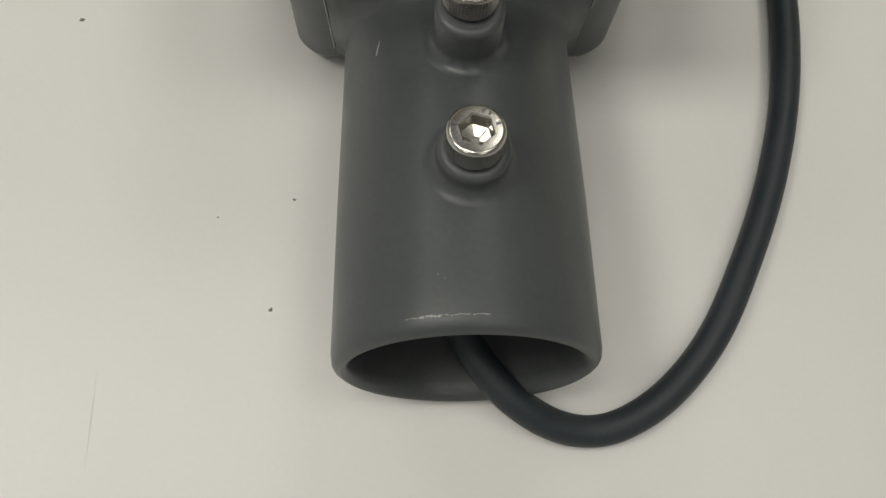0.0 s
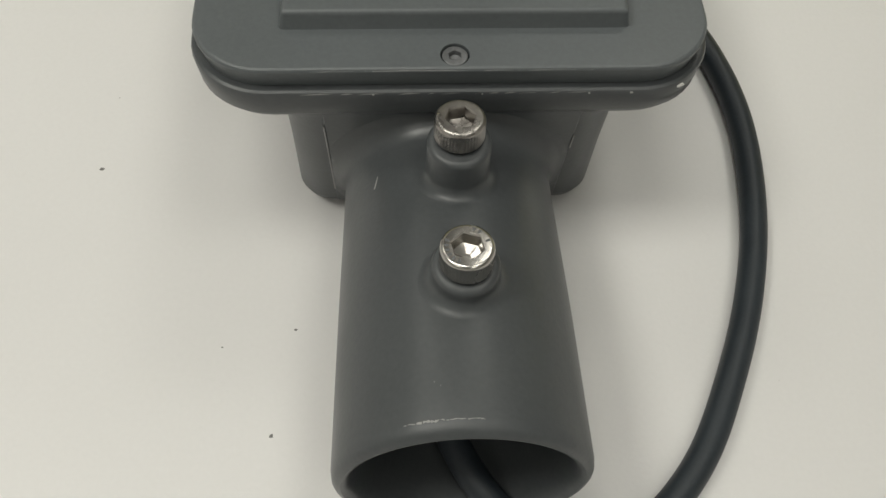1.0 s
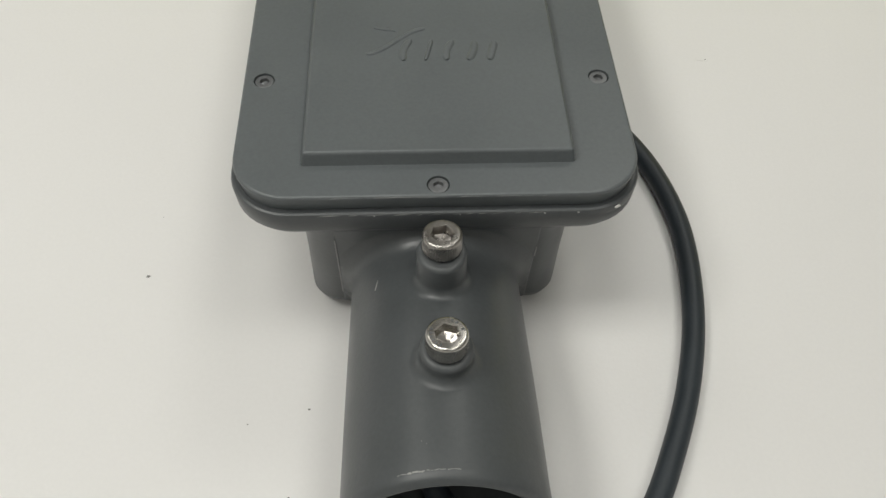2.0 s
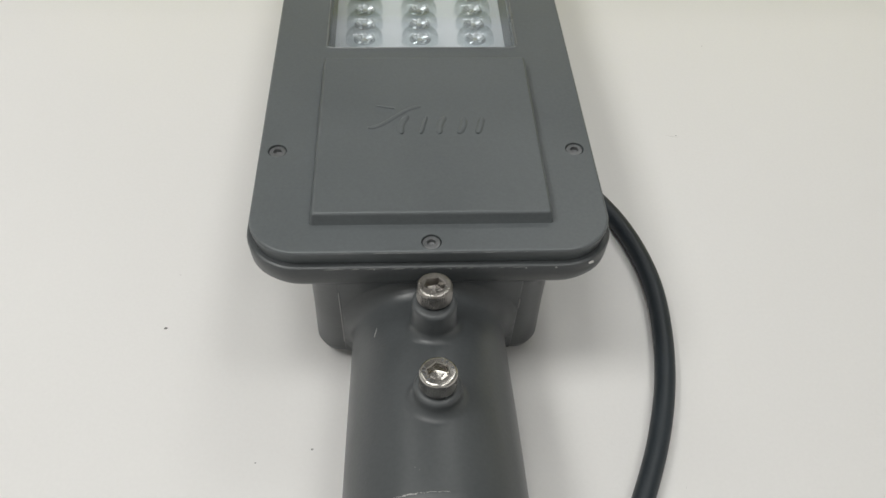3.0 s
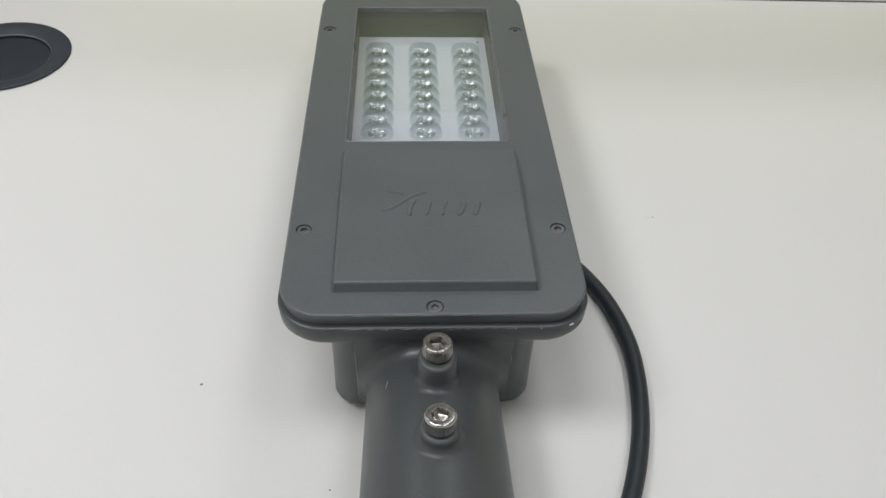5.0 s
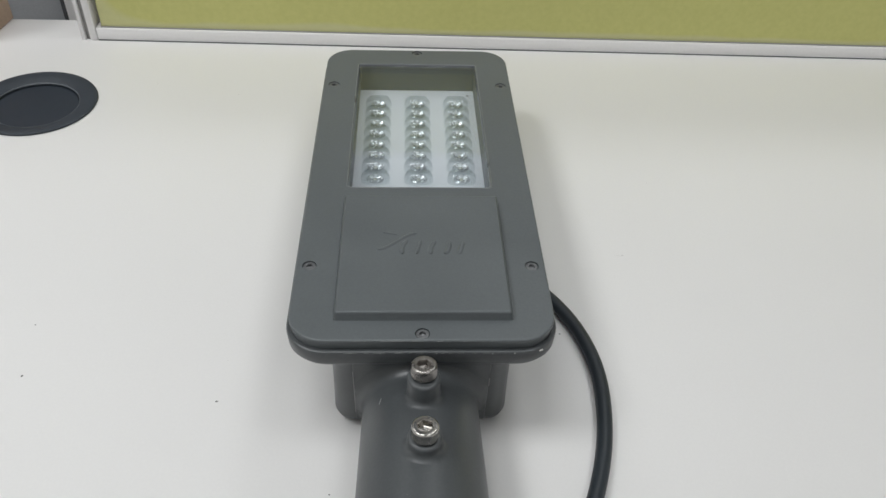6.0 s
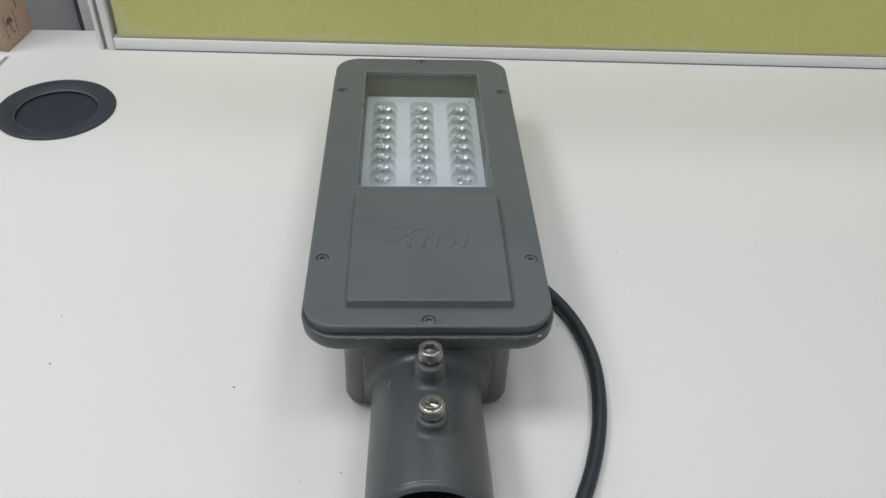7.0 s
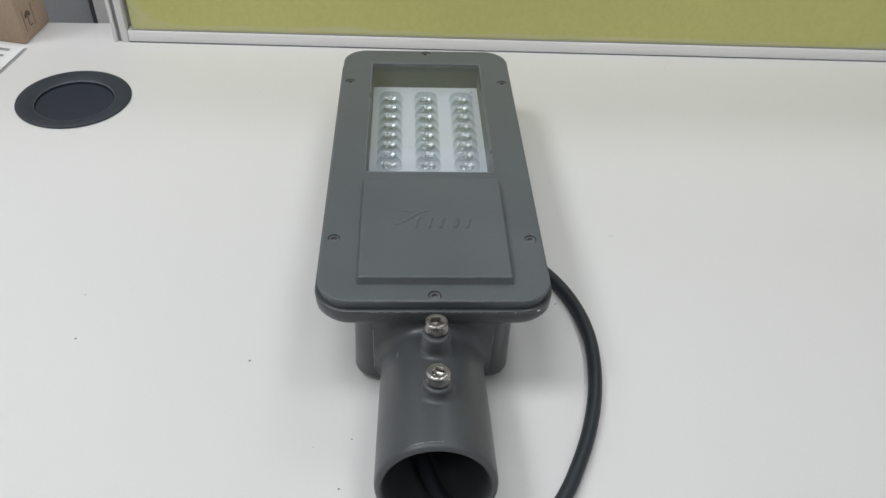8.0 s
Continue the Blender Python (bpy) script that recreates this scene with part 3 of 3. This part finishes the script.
def block_front(z):
    """The plan line of the proud block's front face at a height."""
    return 0.1293 - (z - 0.006) * 0.1024


def spigot():
    prof = [(R_IN, 0.0820), (R_IN, 0.0040), (R_IN + 0.0003, 0.0016), (R_IN + 0.0011, 0.0003), (R_IN + 0.0019, 0.0), (R_OUT - 0.0013, 0.0004), (R_OUT - 0.0007, 0.0009), (R_OUT - 0.0003, 0.0016), (R_OUT - 0.00005, 0.0034)]
    prof += [(tube_radius(h), h) for h in (0.01, 0.02, 0.03, 0.036, 0.042, 0.048, 0.054, 0.060, 0.066, 0.070)]
    n = 144
    bm = bmesh.new()
    rings = []
    for r, h in prof:
        ring = []
        for i in range(n):
            x, y, z = tube_point(r, h, 2 * math.pi * i / n)
            ring.append(bm.verts.new((max(-0.0300, min(0.0300, x)), y, max(z, 0.0006))))
        rings.append(ring)
    # a hollow fillet runs out into the block's front
    F, hj = 0.0060, 0.0755
    for q in (0, 12, 24, 36, 48, 60, 72, 84, 96):
        ring = []
        for i in range(n):
            a = 2 * math.pi * i / n
            out = F * (1 - math.cos(radians(q))) * (1 - 0.5 * max(0.0, math.sin(a)) ** 4)
            x = AX_X + (tube_radius(hj) + out) * math.cos(a)
            z = axis_z(hj) + (tube_radius(hj) + out) * math.sin(a)
            ring.append(bm.verts.new((max(-0.0300, min(0.0300, x)), block_front(z) - F * (1 - math.sin(radians(min(q, 90)))) + (0.0004 if q > 90 else 0), max(z, 0.0006))))
        rings.append(ring)
    for a, b in zip(rings, rings[1:] + rings[:1]):
        for i in range(n):
            bm.faces.new((a[i], a[(i + 1) % n], b[(i + 1) % n], b[i]))
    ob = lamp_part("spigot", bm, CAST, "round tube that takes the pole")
    for f in ob.data.polygons:
        f.use_smooth = True
    # dark wall that closes the tube inside
    lamp_part("tube_end", loft(bmesh.new(), [[tube_point(R_IN - 0.0001, h, 2 * math.pi * i / 40) for i in range(40)] for h in (0.0700, 0.0720)]), CAST, parent=ob)
    # pale broken strips paint the highlight on the rim's rough shoulder
    rnd = random.Random(3)
    bm = bmesh.new()
    m = 60
    for i in range(m):
        if rnd.random() < 0.18:
            continue
        a0, a1 = radians(116 - 32 * i / m), radians(116 - 32 * (i + 0.97) / m)
        w = rnd.uniform(0.00006, 0.00022) * (1.2 if 8 < i < 26 else 0.45)
        s = 0.00008 * math.sin(0.5 * i) + rnd.uniform(-0.00007, 0.00007)
        loft(bm, [[tube_point((R_OUT - 0.0001) * k, 0.0032 + s + o, a) for a, o in ((a0, -w), (a1, -w), (a1, w), (a0, w))] for k in (0.998, 1.0025)])
    lamp_part("rim_glint", bm, BARE_AND_GLINT, "pale broken highlight on the rough rim", ob, smooth=0)
    return ob


SPIGOT = spigot()


def bosses():
    n = 56
    # along the tube, height, turn of the screw, metal, shift to the mouth, reach of the foot's fillet
    for y, z, rot, mat, fore, reach in ((0.0812, 0.0614, 12, STEEL, 0.0000, 0.0027), (0.1113, 0.0617, 40, DULL_STEEL, 0.0010, 0.0026)):
        at = pose(0.0004, y - LY, z, -8, 0, 0)
        lean, r = math.tan(radians(8)), 0.0070
        tall = z - tube_top(0, y - fore - r)
        secs = []
        for d, e in ((0.0, 0.0013), (0.00008, 0.0009), (0.0003, 0.0004), (0.0007, 0.0001), (0.0012, 0.0)):
            secs.append([(0.0004 + (r - e) * math.cos(6.28319 * i / n), y - fore - lean * d + (r - e) * math.sin(6.28319 * i / n) - LY, z - d) for i in range(n)])
        for q in range(0, 91, 10):
            ring = []
            rho, up = r + reach * (1 - math.cos(radians(q))), reach * (1 - math.sin(radians(q)))
            for i in range(n):
                x = 0.0004 + rho * math.cos(6.28319 * i / n)
                yy = y - fore - lean * (tall - up) + rho * math.sin(6.28319 * i / n)
                ring.append((x, yy - LY, min(z - 0.0014, tube_top(x, yy) + up + 0.00003)))
            secs.append(ring)
        bm = loft(bmesh.new(), secs, cap=False)
        bm.verts.ensure_lookup_table()
        bm.faces.new(bm.verts[:n])
        part("screw_boss", bm, CAST, SPIGOT, smooth=60)
        bolt = part("clamp_screw", socket_screw(0.0055, 0.0056, 0.0028, 0.0034, 0.00016, 96), mat, SPIGOT, "stainless socket head cap screw", 24)
        bolt.matrix_basis = at @ pose(0, 0, 0.0002, 0, 0, rot)
        if mat is STEEL:
            # stamped marks on the rim
            bm = bmesh.new()
            for a in (150, 166, 182, 198, 214, 232, 40, 58, 4):
                c, e = math.cos(radians(a)), math.sin(radians(a))
                loft(bm, [[(0.0041 * c + u * c - v * e, 0.0041 * e + u * e + v * c, z) for u, v in ((-0.0005, -0.00024), (0.0005, -0.00034), (0.0004, 0.0003), (-0.0004, 0.00022))] for z in (0.0055, 0.00565)])
            marks = part("stamp_mark", bm, SCREW_GREY, bolt, "dark stamped marks", 0)


bosses()


def led_unit():
    board = lamp_part("led_board", slab(-0.0378, 0.0378, WY0 - 0.003, WY1 + 0.0002, 0.0468, 0.0480, 0.0006, 0.0002, 2), BOARD, "white circuit board with three rows of lenses", head="inner")
    first = None
    n = 48
    for cx in (-0.0243, 0.0, 0.0243):
        for k in range(8):
            y = 0.2662 + 0.0115 * k
            if first is None:
                bm = bmesh.new()
                secs = []
                for r, z, rib in ((0.94, 0.0, 0), (0.94, 0.0006, 0), (0.92, 0.0013, 0), (0.89, 0.0020, 0.01), (0.82, 0.0027, 0.02), (0.70, 0.0033, 0.04), (0.52, 0.0037, 0.05), (0.35, 0.0039, 0.04), (0.18, 0.0038, 0.02), (0.05, 0.0036, 0)):
                    ring = []
                    for i in range(n):
                        a = 2 * math.pi * i / n
                        ca, sa = math.cos(a), math.sin(a)
                        e = 0.68
                        q = r * (1 + rib * math.cos(8 * a))
                        ring.append((0.0086 * q * math.copysign(abs(ca) ** e, ca), 0.0057 * q * math.copysign(abs(sa) ** e, sa), 1.5 * z))
                    secs.append(ring)
                loft(bm, secs, cap=False)
                first = part("lens", bm, LENS, board, "clear moulded lens over an LED chip", 50)
                ob = first
                chip_mesh = part("led_chip", slab(-0.0009, 0.0009, -0.0009, 0.0009, 0, 0.0006, 0.0003, 0.0001, 2), CHIP, board, "small yellow LED chip")
                chip = chip_mesh
                # added faceted dish, stands in for the lens's own glints
                dish = bmesh.new()
                loft(dish, [[(rr * (1 + wob * (-1) ** i) * math.cos(2 * math.pi * i / 16) * 1.25, rr * (1 + wob * (-1) ** i) * math.sin(2 * math.pi * i / 16), z + lift * (-1) ** i) for i in range(16)] for rr, z, wob, lift in ((0.0037, 0.0, 0, 0), (0.0037, 0.0004, 0, 0), (0.0031, 0.0015, 0.07, 0.00045), (0.0021, 0.0007, 0.06, 0.00025), (0.0013, 0.0001, 0, 0))])
                dish_mesh = part("sparkle_dish", dish, MIRROR, board, "small faceted silver dish added for the lens sparkle", 0)
                cup = dish_mesh
            else:
                ob = new("lens", first.data)
                ob.parent = board
                ob["label"] = first["label"]
                chip = new("led_chip", chip_mesh.data)
                chip.parent = board
                chip["label"] = chip_mesh["label"]
                cup = new("sparkle_dish", dish_mesh.data)
                cup.parent = board
                cup["label"] = dish_mesh["label"]
            ob.matrix_basis = pose(cx, y - LY, 0.04810 - drop(y), -3, 0, 0)
            cup.matrix_basis = pose(cx, y - LY, 0.04805 - drop(y), -3, 0, 0)
            chip.matrix_basis = pose(cx, y - LY, 0.04805 - drop(y), -3, 0, 0)
    part("board_mark", slab(0.0318, 0.0332, 0.3592 - LY, 0.3598 - LY, 0.0480 - drop(0.3595), 0.0484 - drop(0.3595), 0.0002, 0.0001, 1), DARK, board)
    # grey frame that lines the well between board and glass
    rim = []
    for d, z in ((-0.0004, 0.0482), (-0.0004, 0.0630), (0.0003, 0.0636), (0.0003, 0.0482)):
        rim.append([(x, y, z) for x, y in outline(-WX + d, WX - d, WY0 + d, WY1 - d, 0.0013, 4)])
    lamp_part("well_frame", loft(bmesh.new(), rim + rim[:1], cap=False), WELL, "mid grey frame lining the lamp window", head="inner")
    lamp_part("window_pane", slab(-WX + 0.0004, WX - 0.0004, WY0 + 0.0004, WY1 - 0.0004, 0.0640, 0.0664, 0.0016, 0.0003, 4), GLASS, "clear glass pane", smooth=0, head=True)


led_unit()


def chips_and_glints():
    rnd = random.Random(11)
    bm = bmesh.new()
    spots = [(0.0395, 0.1232, 0.45), (0.0300, 0.1231, 0.25), (-0.018, 0.1232, 0.3), (0.006, 0.1232, 0.2)]
    for x, y, s in spots:
        r = 0.0008 * s
        k = 6
        low = [(x + 1.3 * r * rnd.uniform(0.6, 1.2) * math.cos(6.283 * i / k), y, LIP_Z - 0.0004 + 0.6 * r * rnd.uniform(0.6, 1.2) * math.sin(6.283 * i / k)) for i in range(k)]
        loft(bm, [[(px, py - 0.00030, pz) for px, py, pz in low], [(px, py + 0.0008, pz) for px, py, pz in low]])
    # pale lines on lip and cover edge: wear together with painted edge highlight
    x = -0.034
    while x < 0.031:
        ln, w = rnd.uniform(0.0020, 0.0090), rnd.uniform(0.00006, 0.00017)
        loft(bm, [[(xx, 0.12318, LIP_Z - 0.00028 + ww), (xx, 0.1238, LIP_Z - 0.00028 + ww), (xx, 0.1238, LIP_Z - 0.0004 - ww), (xx, 0.12310, LIP_Z - 0.0004 - ww)] for xx, ww in ((x, 0), (x + ln / 2, w), (x + ln, 0))])
        x += ln + rnd.uniform(0.0, 0.0005)
    for x0, x1, w in ((-0.030, -0.019, 0.5), (-0.0185, 0.004, 1.0), (0.006, 0.014, 0.6), (0.016, 0.030, 0.5)):
        y, z = 0.12486, COVER_Z - 0.0003
        loft(bm, [[(xx, y - a, z + b) for a, b in ((0.00005, 0.00016 * ww), (-0.0003, 0.00012 * ww), (-0.0003, -0.0004), (0.00012, -0.00022 * ww))] for xx, ww in ((x0, 0.3 * w), (x0 + 0.3 * (x1 - x0), w), (x0 + 0.7 * (x1 - x0), 0.8 * w), (x1, 0.3 * w))])
    lamp_part("chip_and_edge_glint", bm, BARE_AND_GLINT, "chipped paint and painted highlight along the casting's edge", HOUSING, smooth=0)
    bm = bmesh.new()
    low = [(0.0511 + 0.0009 * math.cos(6.283 * i / 7), 0.1256 + 0.0004 * math.cos(6.283 * i / 7), LIP_Z - 0.0012 + 0.0004 * math.sin(6.283 * i / 7)) for i in range(7)]
    loft(bm, [[(px + 0.0002, py - 0.0003, pz) for px, py, pz in low], [(px - 0.0004, py + 0.0008, pz) for px, py, pz in low]])
    lamp_part("corner_chip", bm, PAPER_WHITE, "white chip in the paint", HOUSING, smooth=0)
    bm = bmesh.new()
    for i in range(1, 5):
        h0, h1 = 0.0630 + 0.0008 * i, 0.0638 + 0.0008 * i
        a0 = radians(133.5 - 0.55 * i)
        w = radians((0.15, 0.3, 0.35, 0.28, 0.12)[i])
        loft(bm, [[tube_point((R_OUT - 0.0214 * 0.065) * k, h, a) for h, a in ((h0, a0 - w), (h0, a0 + w), (h1, a0 + w - 0.008), (h1, a0 - w - 0.008))] for k in (0.998, 1.004)])
    lamp_part("scratch", bm, BARE_AND_GLINT, "short pale scratch", SPIGOT, smooth=0)
    for h, a, w in ((0.0112, 103, 0.7), (0.0103, 100.5, 0.5)):
        bm = loft(bmesh.new(), [[tube_point((R_OUT - 0.0214 * h) * k, h + 0.0002 * v, radians(a + w * u)) for u, v in ((-0.5, -0.6), (0.2, -1), (0.6, 0.2), (-0.1, 0.8))] for k in (0.998, 1.002)])
        lamp_part("scuff", bm, EDGE, "tiny pale scuff", SPIGOT, smooth=0)


chips_and_glints()


def cable():
    z = 0.0039
    pts = [(-0.013, 0.108, 0.0150), (-0.0090, 0.085, 0.0140), (-0.0040, 0.066, 0.0130), (0.0008, 0.054, 0.0123), (0.0055, 0.0465, 0.0116), (0.0115, 0.0402, 0.0098), (0.0200, 0.0352, 0.0062), (0.0290, 0.0333, z), (0.0385, 0.0352, z), (0.0500, 0.0425, z), (0.0615, 0.0555, z),
           (0.0710, 0.0730, z), (0.0800, 0.0940, z), (0.0868, 0.1180, z), (0.0900, 0.1430, z), (0.0893, 0.1640, z), (0.0842, 0.1850, z), (0.0762, 0.2020, z), (0.0655, 0.2180, z), (0.0560, 0.2360, z), (0.0510, 0.2640, z), (0.0480, 0.2900, z), (0.0470, 0.3200, z)]
    ob = tube("cable", [(x, y - LY, zz) for x, y, zz in pts], 0.0038, RUBBER, lamp)
    ob["label"] = "black rubber supply cable looping beside the lamp"


cable()
